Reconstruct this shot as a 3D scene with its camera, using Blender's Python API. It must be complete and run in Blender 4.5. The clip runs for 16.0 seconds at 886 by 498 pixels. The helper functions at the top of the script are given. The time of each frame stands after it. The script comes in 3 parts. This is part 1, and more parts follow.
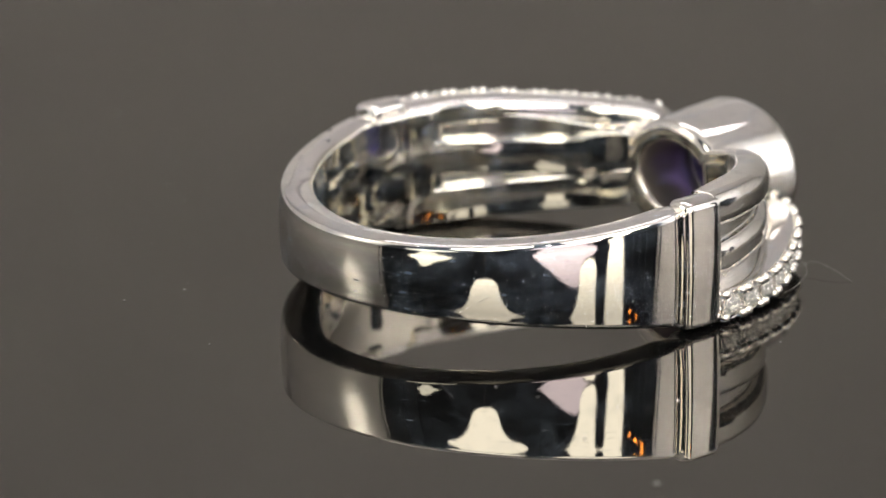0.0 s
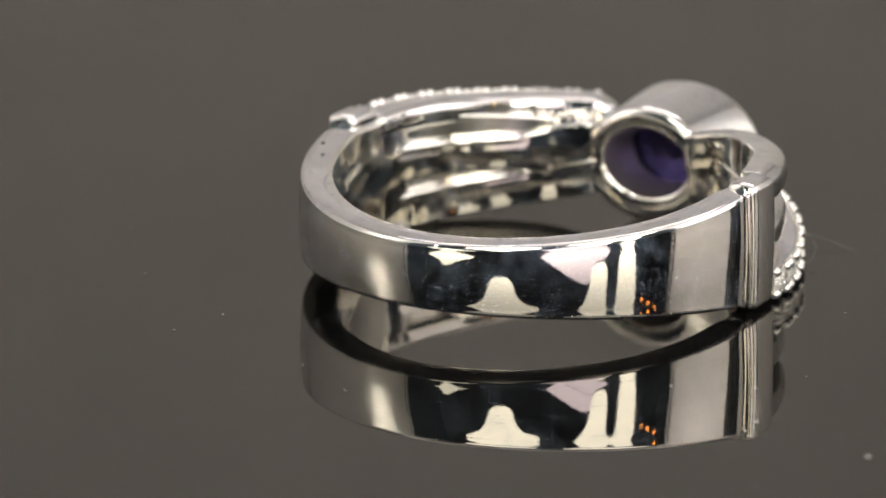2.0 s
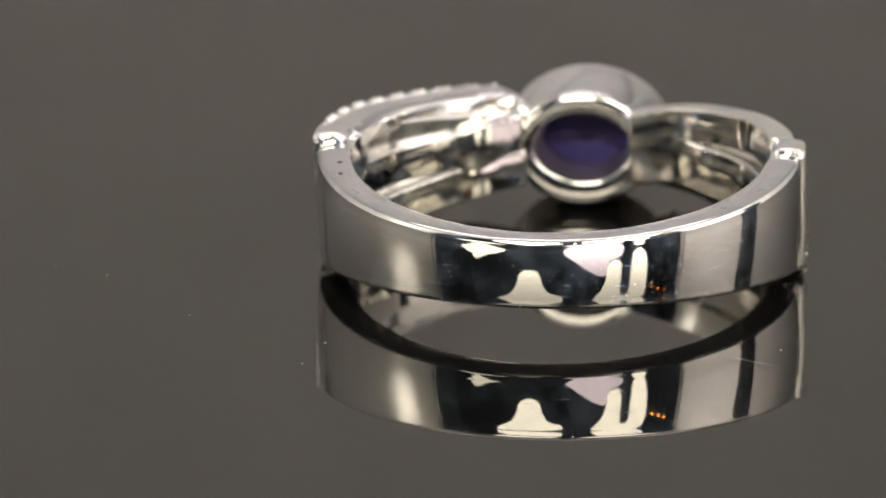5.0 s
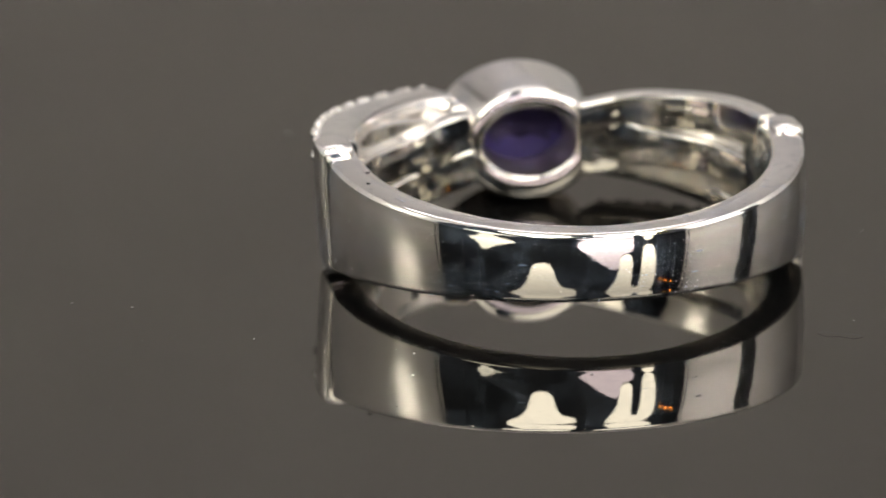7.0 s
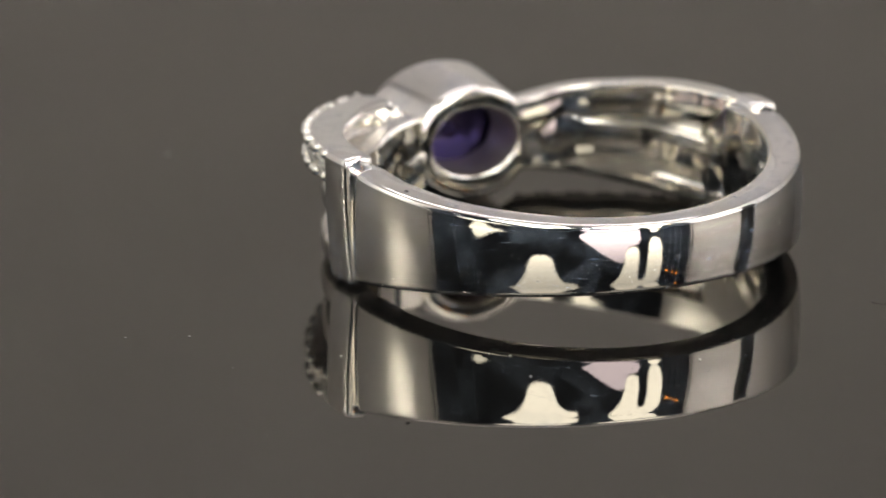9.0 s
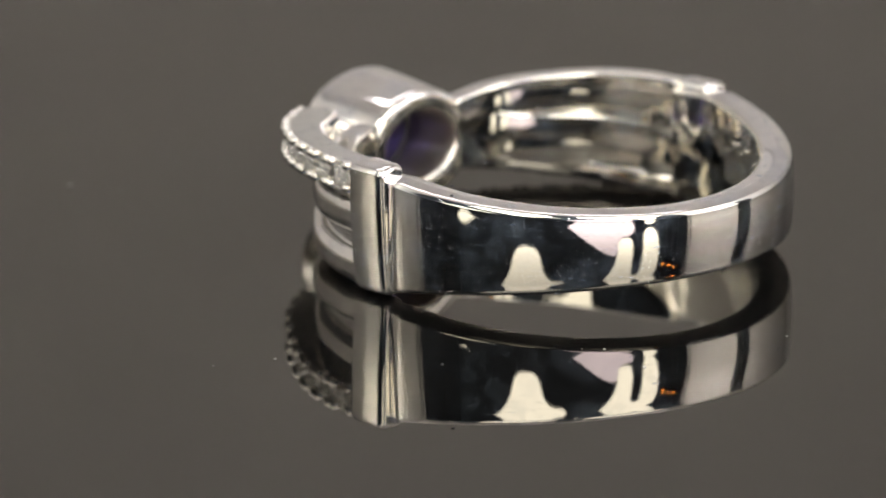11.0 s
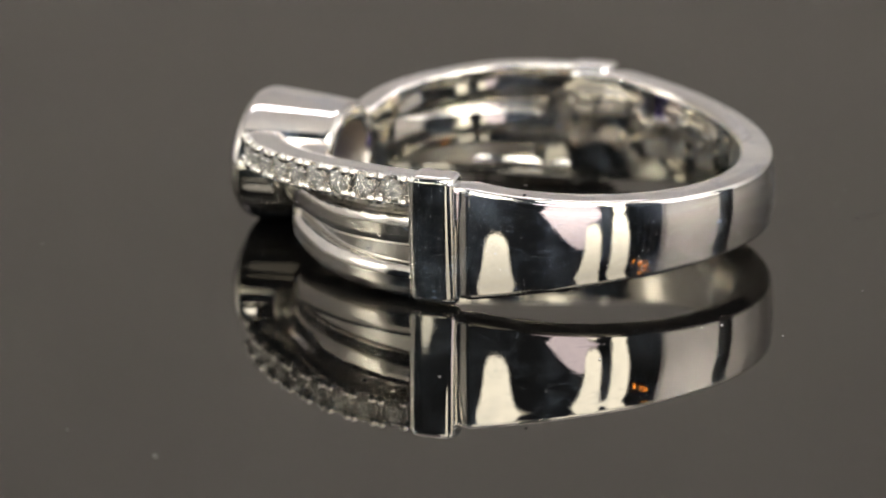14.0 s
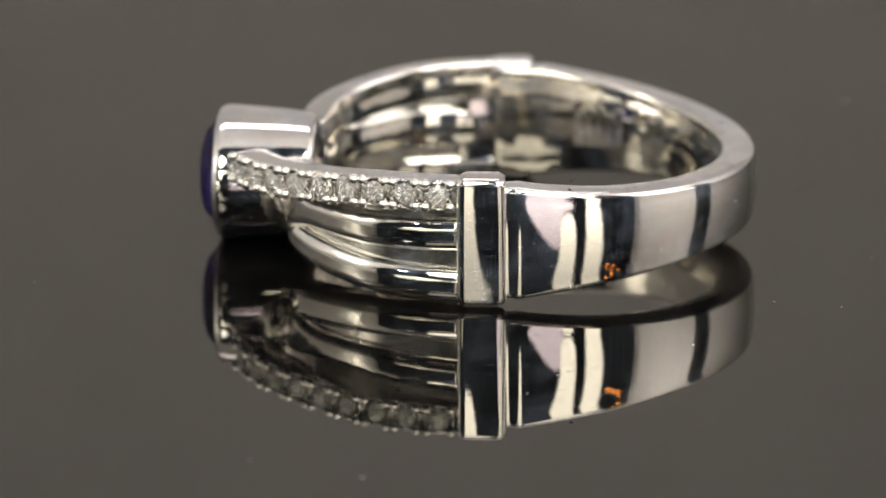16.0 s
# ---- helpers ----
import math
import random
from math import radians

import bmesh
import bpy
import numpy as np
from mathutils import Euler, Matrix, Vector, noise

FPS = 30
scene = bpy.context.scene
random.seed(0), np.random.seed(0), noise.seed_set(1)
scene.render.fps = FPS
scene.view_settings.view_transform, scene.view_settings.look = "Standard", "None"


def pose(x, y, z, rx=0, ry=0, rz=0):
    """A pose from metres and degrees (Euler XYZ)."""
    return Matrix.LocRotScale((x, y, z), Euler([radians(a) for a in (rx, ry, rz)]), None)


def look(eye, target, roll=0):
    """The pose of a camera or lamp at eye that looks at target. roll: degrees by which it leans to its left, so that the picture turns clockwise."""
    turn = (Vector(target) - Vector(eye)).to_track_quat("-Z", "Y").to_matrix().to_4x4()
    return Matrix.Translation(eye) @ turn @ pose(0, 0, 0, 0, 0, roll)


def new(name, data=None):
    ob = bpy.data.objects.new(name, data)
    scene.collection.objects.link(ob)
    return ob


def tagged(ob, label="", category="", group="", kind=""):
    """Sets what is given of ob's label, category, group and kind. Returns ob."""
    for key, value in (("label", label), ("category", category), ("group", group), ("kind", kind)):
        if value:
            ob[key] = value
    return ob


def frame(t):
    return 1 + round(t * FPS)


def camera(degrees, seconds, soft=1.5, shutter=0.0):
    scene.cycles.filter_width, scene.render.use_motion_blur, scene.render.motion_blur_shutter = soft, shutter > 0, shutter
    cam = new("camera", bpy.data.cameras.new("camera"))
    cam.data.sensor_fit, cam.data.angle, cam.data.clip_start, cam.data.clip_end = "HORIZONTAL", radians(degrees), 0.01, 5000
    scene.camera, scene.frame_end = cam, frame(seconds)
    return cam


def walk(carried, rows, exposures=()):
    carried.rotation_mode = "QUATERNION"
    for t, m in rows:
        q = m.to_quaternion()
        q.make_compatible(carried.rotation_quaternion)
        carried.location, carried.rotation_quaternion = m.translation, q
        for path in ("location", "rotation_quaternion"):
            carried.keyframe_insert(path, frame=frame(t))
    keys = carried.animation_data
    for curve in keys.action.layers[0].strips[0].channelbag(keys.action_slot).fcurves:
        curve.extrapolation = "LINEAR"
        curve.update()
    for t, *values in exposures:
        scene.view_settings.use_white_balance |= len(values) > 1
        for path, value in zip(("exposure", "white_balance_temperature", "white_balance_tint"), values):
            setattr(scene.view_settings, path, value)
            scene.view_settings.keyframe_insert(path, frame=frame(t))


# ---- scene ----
# The camera stands still before a slowly turning glossy disc.
EYE = (0.0, -0.25, 0.07593)
PITCH, YAW = radians(16.788), radians(0.450)
AIM = (EYE[0] - math.sin(YAW) * math.cos(PITCH), EYE[1] + math.cos(YAW) * math.cos(PITCH), EYE[2] - math.sin(PITCH))
cam = camera(8.437, 16.0)
cam.data.dof.use_dof, cam.data.dof.focus_distance, cam.data.dof.aperture_fstop = True, 0.2510, 60.0
STAND = look(EYE, AIM, -0.295)
walk(cam, [(0.0, STAND), (16.0, STAND)], [(0.0, 0.0), (16.0, 0.0)])

TURN_RATE = 8.385            # degrees a second, anticlockwise from above
MM = 0.001
RING_AT, RING_TURN = Vector((1.70 * MM, -2.75 * MM, 0)), -48.03

# ---- light ----
world = bpy.data.worlds.new("dark_studio")
scene.world = world
world.use_nodes = True
world.node_tree.nodes["Background"].inputs[0].default_value = (0.5, 0.6, 0.8, 1)
world.node_tree.nodes["Background"].inputs[1].default_value = 0.012


def area_lamp(name, eye, target, width, height, watts, colour):
    data = bpy.data.lights.new(name, "AREA")
    data.shape, data.size, data.size_y, data.energy, data.color = "RECTANGLE", width, height, watts, colour
    ob = new(name, data)
    ob.matrix_world = look(eye, target)
    return ob


area_lamp("lamp_close_to_cloth", (-0.386, -0.050, 0.20), (-0.36, -0.050, 0.20), 0.05, 0.20, 2.1, (0.97, 0.97, 0.90))
# unseen fill, added to raise the even tone of the west cloth
area_lamp("fill_beside_tent", (-0.86, 0.15, 0.25), (-0.36, 0.15, 0.2), 0.2, 0.2, 2.0, (0.92, 0.90, 1.0))
area_lamp("lamp_beyond_tent", (0.56, -0.06, 0.20), (0.36, -0.06, 0.17), 0.14, 0.14, 6.8, (0.95, 0.93, 0.98))
area_lamp("lamp_over_tent", (0.0, 0.06, 0.95), (0.0, 0.06, 0.5), 0.4, 0.4, 2.9, (1.0, 0.89, 0.97))
# unseen fill, added to brighten the backdrop more towards its top
area_lamp("fill_behind_tent", (0.0, 0.75, 0.44), (0.0, 0.6, 0.2), 0.4, 0.08, 0.95, (0.96, 0.89, 1.0))

# ---- materials ----


def material(name):
    m = bpy.data.materials.new(name)
    m.use_nodes = True
    nt = m.node_tree
    return m, nt, nt.nodes["Principled BSDF"], nt.nodes["Material Output"]


def node(nt, kind, **sockets):
    n = nt.nodes.new(kind)
    for key, value in sockets.items():
        n.inputs[key.replace("_", " ")].default_value = value
    return n


def ramp(nt, source, stops):
    r = nt.nodes.new("ShaderNodeValToRGB")
    while len(r.color_ramp.elements) < len(stops):
        r.color_ramp.elements.new(0.5)
    for e, (at, v) in zip(r.color_ramp.elements, stops):
        e.position, e.color = at, (v, v, v, 1) if isinstance(v, (int, float)) else (*v, 1)
    nt.links.new(source, r.inputs[0])
    return r.outputs[0]


def metal(name, colour, low, high, bump=0.04, grain=9000, waves=0.0):
    """Polished precious metal with fine scratches, fingermarks and pinhole dust."""
    m, nt, b, out = material(name)
    tc = nt.nodes.new("ShaderNodeTexCoord")
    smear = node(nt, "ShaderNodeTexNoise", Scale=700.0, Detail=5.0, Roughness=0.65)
    fine = node(nt, "ShaderNodeTexNoise", Scale=float(grain), Detail=3.0)
    nt.links.new(tc.outputs["Object"], smear.inputs["Vector"])
    nt.links.new(tc.outputs["Object"], fine.inputs["Vector"])
    nt.links.new(ramp(nt, smear.outputs[0], [(0.38, low), (0.75, high)]), b.inputs["Roughness"])
    bp = node(nt, "ShaderNodeBump", Strength=bump, Distance=0.00002)
    nt.links.new(fine.outputs[0], bp.inputs["Height"])
    nt.links.new(bp.outputs[0], b.inputs["Normal"])
    if waves:
        slow = node(nt, "ShaderNodeTexNoise", Scale=620.0, Detail=1.5)
        nt.links.new(tc.outputs["Object"], slow.inputs["Vector"])
        bw = node(nt, "ShaderNodeBump", Strength=waves, Distance=0.00025)
        nt.links.new(slow.outputs[0], bw.inputs["Height"])
        nt.links.new(bw.outputs[0], bp.inputs["Normal"])
    # sparse pinpoint dust, in patches
    dots = node(nt, "ShaderNodeTexVoronoi", Scale=4600.0)
    patch = node(nt, "ShaderNodeTexNoise", Scale=260.0, Detail=2.0)
    for t_ in (dots, patch):
        nt.links.new(tc.outputs["Object"], t_.inputs["Vector"])
    near = ramp(nt, dots.outputs["Distance"], [(0.05, 1.0), (0.085, 0.0)])
    some = ramp(nt, patch.outputs[0], [(0.36, 0.0), (0.46, 1.0)])
    both = nt.nodes.new("ShaderNodeMath")
    both.operation = "MULTIPLY"
    nt.links.new(near, both.inputs[0])
    nt.links.new(some, both.inputs[1])
    away = nt.nodes.new("ShaderNodeMath")
    away.operation = "SUBTRACT"
    away.inputs[0].default_value = 1.0
    nt.links.new(both.outputs[0], away.inputs[1])
    nt.links.new(away.outputs[0], b.inputs["Metallic"])
    b.inputs["Base Color"].default_value = (*colour, 1)
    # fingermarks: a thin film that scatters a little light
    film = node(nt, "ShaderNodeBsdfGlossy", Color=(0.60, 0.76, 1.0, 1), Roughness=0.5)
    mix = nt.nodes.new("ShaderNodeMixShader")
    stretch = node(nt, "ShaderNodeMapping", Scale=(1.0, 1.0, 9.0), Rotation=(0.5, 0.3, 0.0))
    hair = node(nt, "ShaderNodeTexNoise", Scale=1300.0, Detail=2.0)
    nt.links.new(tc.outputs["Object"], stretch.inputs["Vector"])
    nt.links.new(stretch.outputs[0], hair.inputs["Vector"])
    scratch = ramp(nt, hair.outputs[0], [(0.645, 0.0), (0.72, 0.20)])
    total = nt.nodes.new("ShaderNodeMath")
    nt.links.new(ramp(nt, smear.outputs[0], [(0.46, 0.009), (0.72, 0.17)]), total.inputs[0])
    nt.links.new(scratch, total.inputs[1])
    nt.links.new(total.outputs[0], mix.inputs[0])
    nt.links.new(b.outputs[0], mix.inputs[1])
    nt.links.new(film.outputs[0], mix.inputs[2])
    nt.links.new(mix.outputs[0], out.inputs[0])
    return m


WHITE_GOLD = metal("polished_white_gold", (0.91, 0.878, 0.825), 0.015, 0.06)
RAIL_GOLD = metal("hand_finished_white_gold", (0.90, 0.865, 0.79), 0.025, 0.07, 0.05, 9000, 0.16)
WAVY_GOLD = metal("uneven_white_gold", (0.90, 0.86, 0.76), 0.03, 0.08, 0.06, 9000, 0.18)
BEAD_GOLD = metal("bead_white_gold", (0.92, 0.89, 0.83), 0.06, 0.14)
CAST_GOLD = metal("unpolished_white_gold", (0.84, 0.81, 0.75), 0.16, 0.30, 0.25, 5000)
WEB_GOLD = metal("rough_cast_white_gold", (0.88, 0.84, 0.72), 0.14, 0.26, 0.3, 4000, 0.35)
# satin finish; the shade inside the bezel cup is put into its darker colour
SHADED_SATIN = metal("shaded_satin_gold", (0.52, 0.46, 0.40), 0.34, 0.5, 0.2, 6000)

MIRROR, nt, b, out = material("black_glossy_acrylic")
nt.nodes.remove(b)
b = node(nt, "ShaderNodeBsdfGlossy", Color=(0.83, 0.79, 0.722, 1))
body = node(nt, "ShaderNodeBsdfDiffuse", Color=(0.004, 0.004, 0.004, 1))
gloss = node(nt, "ShaderNodeFresnel", IOR=1.5)
mix = nt.nodes.new("ShaderNodeMixShader")
nt.links.new(gloss.outputs[0], mix.inputs[0])
nt.links.new(body.outputs[0], mix.inputs[1])
nt.links.new(b.outputs[0], mix.inputs[2])
nt.links.new(mix.outputs[0], out.inputs[0])
tc = nt.nodes.new("ShaderNodeTexCoord")
n1 = node(nt, "ShaderNodeTexNoise", Scale=60.0, Detail=6.0)
nt.links.new(tc.outputs["Object"], n1.inputs["Vector"])
nt.links.new(ramp(nt, n1.outputs[0], [(0.45, 0.0), (0.8, 0.012)]), b.inputs["Roughness"])


def gem(name, colour, ior, rough=0.0):
    m, nt, b, out = material(name)
    nt.nodes.remove(b)
    g = node(nt, "ShaderNodeBsdfGlass", Color=(*colour, 1), Roughness=rough, IOR=ior)
    nt.links.new(g.outputs[0], out.inputs[0])
    return m


DIAMOND = gem("diamond", (0.99, 0.985, 0.94), 2.417, 0.0)
nt = DIAMOND.node_tree
facets = node(nt, "ShaderNodeBsdfGlossy", Color=(0.99, 0.985, 0.97, 1), Roughness=0.05)
mix = nt.nodes.new("ShaderNodeMixShader")
tc = nt.nodes.new("ShaderNodeTexCoord")
cut = node(nt, "ShaderNodeTexVoronoi", Scale=5600.0)
cut_bump = node(nt, "ShaderNodeBump", Strength=1.0, Distance=0.0003)
nt.links.new(tc.outputs["Object"], cut.inputs["Vector"])
nt.links.new(cut.outputs["Distance"], cut_bump.inputs["Height"])
nt.links.new(cut_bump.outputs[0], facets.inputs["Normal"])
mix.inputs[0].default_value = 0.50
nt.links.new(nt.nodes["Glass BSDF"].outputs[0], mix.inputs[1])
nt.links.new(facets.outputs[0], mix.inputs[2])
# the many small inner facets send light back every way
spread = node(nt, "ShaderNodeBsdfDiffuse", Color=(0.97, 0.96, 0.90, 1))
mix2 = nt.nodes.new("ShaderNodeMixShader")
mix2.inputs[0].default_value = 0.25
nt.links.new(mix.outputs[0], mix2.inputs[1])
nt.links.new(spread.outputs[0], mix2.inputs[2])
nt.links.new(mix2.outputs[0], nt.nodes["Material Output"].inputs[0])
VIOLET = gem("violet_gemstone", (0.34, 0.305, 0.51), 1.76)


def plain(name, colour, rough=0.6, scale=40.0, vary=0.12):
    m, nt, b, _ = material(name)
    tc = nt.nodes.new("ShaderNodeTexCoord")
    n = node(nt, "ShaderNodeTexNoise", Scale=scale, Detail=6.0)
    nt.links.new(tc.outputs["Object"], n.inputs["Vector"])
    lo, hi = [tuple(c * k for c in colour) for k in (1 - vary, 1 + vary)]
    nt.links.new(ramp(nt, n.outputs[0], [(0.3, lo), (0.7, hi)]), b.inputs["Base Color"])
    b.inputs["Roughness"].default_value = rough
    return m


def fabric(name, colour):
    """Thin white tent cloth: part of the light goes through."""
    m, nt, b, out = material(name)
    nt.nodes.remove(b)
    d = node(nt, "ShaderNodeBsdfDiffuse", Color=(*colour, 1))
    tr = node(nt, "ShaderNodeBsdfTranslucent", Color=(*colour, 1))
    mix = nt.nodes.new("ShaderNodeMixShader")
    mix.inputs[0].default_value = 0.5
    nt.links.new(d.outputs[0], mix.inputs[1])
    nt.links.new(tr.outputs[0], mix.inputs[2])
    nt.links.new(mix.outputs[0], out.inputs[0])
    return m


def glow(name, colour, strength):
    m, nt, b, out = material(name)
    nt.nodes.remove(b)
    e = node(nt, "ShaderNodeEmission", Color=(*colour, 1), Strength=strength)
    nt.links.new(e.outputs[0], out.inputs[0])
    return m


CLOTH = fabric("white_tent_cloth", (0.82, 0.81, 0.79))
BLACK = plain("black_painted_metal", (0.015, 0.015, 0.017), 0.5)
ROOM = plain("dark_room_paint", (0.08, 0.09, 0.105), 0.8)
TABLE = plain("dark_table_laminate", (0.03, 0.03, 0.03), 0.5)
DUST = plain("grey_dust", (0.35, 0.34, 0.33), 0.9)
LINT = plain("dark_lint", (0.10, 0.10, 0.11), 0.9)
WARM_BULB = glow("warm_bulb", (1.0, 0.36, 0.06), 60.0)
GLINT_LENS = glow("glint_lens", (1.0, 0.97, 0.88), 380.0)
STRIP = glow("strip_lamp_diffuser", (1.0, 0.92, 0.95), 8.0)
# cream, pink and dim: made-up glow for pale patches mirrored in the band
CREAM_PATCH = glow("cream_patch_glow", (0.99, 0.95, 0.84), 6.3)
HIGH_LAMP = glow("high_lamp_diffuser", (1.0, 0.97, 0.90), 7.0)
PINK_PATCH = glow("pinkish_patch_glow", (0.97, 0.85, 0.95), 3.7)
DIM_PATCH = glow("dim_cream_patch_glow", (0.99, 0.97, 0.84), 3.6)

# ---- mesh helpers ----


def part(name, bm, mat, parent=None, label=""):
    me = bpy.data.meshes.new(name)
    bmesh.ops.recalc_face_normals(bm, faces=bm.faces[:])
    bm.to_mesh(me)
    bm.free()
    me.materials.append(mat)
    ob = new(name, me)
    if parent:
        ob.parent = parent
    if label:
        tagged(ob, label)
    return ob


def loft(sections, loop=False, caps=True, smooth=True, scale=MM):
    """A skin over rings of points; loop joins the last ring to the first."""
    bm = bmesh.new()
    rings = [[bm.verts.new(Vector(p) * scale) for p in s] for s in sections]
    n = len(rings[0])
    pairs = list(zip(rings, rings[1:])) + ([(rings[-1], rings[0])] if loop else [])
    for a, c in pairs:
        for i in range(n):
            f = bm.faces.new((a[i], a[(i + 1) % n], c[(i + 1) % n], c[i]))
            f.smooth = smooth
    if caps and not loop:
        bm.faces.new(rings[0][::-1])
        bm.faces.new(rings[-1])
    return bm


def arc(cx, cy, r, a, b, n):
    return [(cx + r * math.cos(radians(a + (b - a) * i / n)), cy + r * math.sin(radians(a + (b - a) * i / n))) for i in range(n + 1)]


def outline(w, h, r_out, r_in, dome=0.0, cap=0.0, belly=0.0, n=6):
    """A rounded bar's section as (outward, up): outer corners r_out, inner r_in; dome, cap, belly: how far the outer face, the edges and the inner face swell."""
    w2, h2 = w / 2, h / 2
    hs = h2 - r_out
    face = [(w2 + dome * (1 - (v / hs) ** 2), v) for v in np.linspace(-hs, hs, 13)] if hs > 0.02 else [(w2, 0)]
    mid, half = (r_in - r_out) / 2, (w - r_out - r_in) / 2
    top = [(mid + half * k, h2 + cap * (1 - k * k)) for k in (0.94, 0.75, 0.5, 0.25, 0, -0.25, -0.5, -0.75, -0.94)]
    e = 0.03
    pts = list(face)
    pts += arc(w2 - r_out, h2 - r_out, r_out, 4, 90, n) + top
    hi = h2 - r_in - e
    pts += arc(-w2 + r_in, h2 - r_in, r_in, 90, 180, n)
    pts += [(-w2 - belly * (1 - k * k), hi * k) for k in (1.0, 0.8, 0.6, 0.4, 0.2, 0, -0.2, -0.4, -0.6, -0.8, -1.0)]
    pts += arc(-w2 + r_in, -h2 + r_in, r_in, 180, 270, n)
    pts += [(u, -v) for u, v in top[::-1]] + arc(w2 - r_out, -h2 + r_out, r_out, 270, 356, n)
    return pts


def channel(w, h, floor, lip):
    """The section of a rail with a trough along its outer side."""
    w2, h2, r = w / 2, h / 2, 0.08
    f = w2 - floor
    pts = [(f, -h2 + lip), (f, 0), (f, h2 - lip), (w2 - 0.03, h2 - lip), (w2, h2 - lip + 0.03), (w2, h2 - r)]
    pts += arc(w2 - r, h2 - r, r, 15, 90, 3) + [(0.35 * w2, h2 + 0.04), (-0.25 * w2, h2 + 0.03)] + arc(-w2 + 0.4, h2 - 0.4, 0.4, 90, 180, 5)
    pts += arc(-w2 + 0.4, -h2 + 0.4, 0.4, 180, 270, 5) + [(-0.25 * w2, -h2 - 0.03), (0.35 * w2, -h2 - 0.04)] + arc(w2 - r, -h2 + r, r, 270, 345, 3)
    pts += [(w2, -h2 + r), (w2, -h2 + lip - 0.03), (w2 - 0.03, -h2 + lip)]
    return pts


def spline(points, n):
    """Points evenly spread in parameter along a Catmull-Rom curve."""
    p = [np.array(q, float) for q in points]
    p = [2 * p[0] - p[1]] + p + [2 * p[-1] - p[-2]]
    out = []
    for k in np.linspace(0, len(points) - 1 - 1e-9, n):
        i, t = int(k), k - int(k)
        a, b_, c, d = p[i:i + 4]
        out.append(0.5 * (2 * b_ + (c - a) * t + (2 * a - 5 * b_ + 4 * c - d) * t * t + (3 * b_ - a - 3 * c + d) * t ** 3))
    return out


def outward(points, i):
    a, c = points[max(i - 1, 0)], points[min(i + 1, len(points) - 1)]
    t = np.array([c[0] - a[0], c[1] - a[1]])
    t = t / np.linalg.norm(t)
    nrm = np.array([t[1], -t[0]])
    return nrm if nrm @ (np.array(points[i][:2]) - np.array([0, 2.0])) > 0 else -nrm


def sweep(points, section):
    """section(k) gives the outline at k from 0 to 1 along the points."""
    rings = []
    for i, p in enumerate(points):
        o = outward(points, i)
        rings.append([(p[0] + o[0] * u, p[1] + o[1] * u, p[2] + v) for u, v in section(i / (len(points) - 1))])
    return loft(rings)


def rounded_box(x0, x1, y0, y1, z0, z1, r, seg=3):
    bm = bmesh.new()
    bmesh.ops.create_cube(bm, size=1.0)
    for v in bm.verts:
        v.co = Vector(((x0 + x1) / 2 + v.co.x * (x1 - x0), (y0 + y1) / 2 + v.co.y * (y1 - y0), (z0 + z1) / 2 + v.co.z * (z1 - z0)))
    if r:
        bmesh.ops.bevel(bm, geom=bm.edges[:], offset=r, segments=seg, affect="EDGES", profile=0.5)
    return bm


# ---- the tent and the room ----
def wall(name, x0, x1, y0, y1, z0, z1, mat, label, category="wall"):
    return tagged(part(name, rounded_box(x0, x1, y0, y1, z0, z1, 0), mat), label, category, kind="structure")


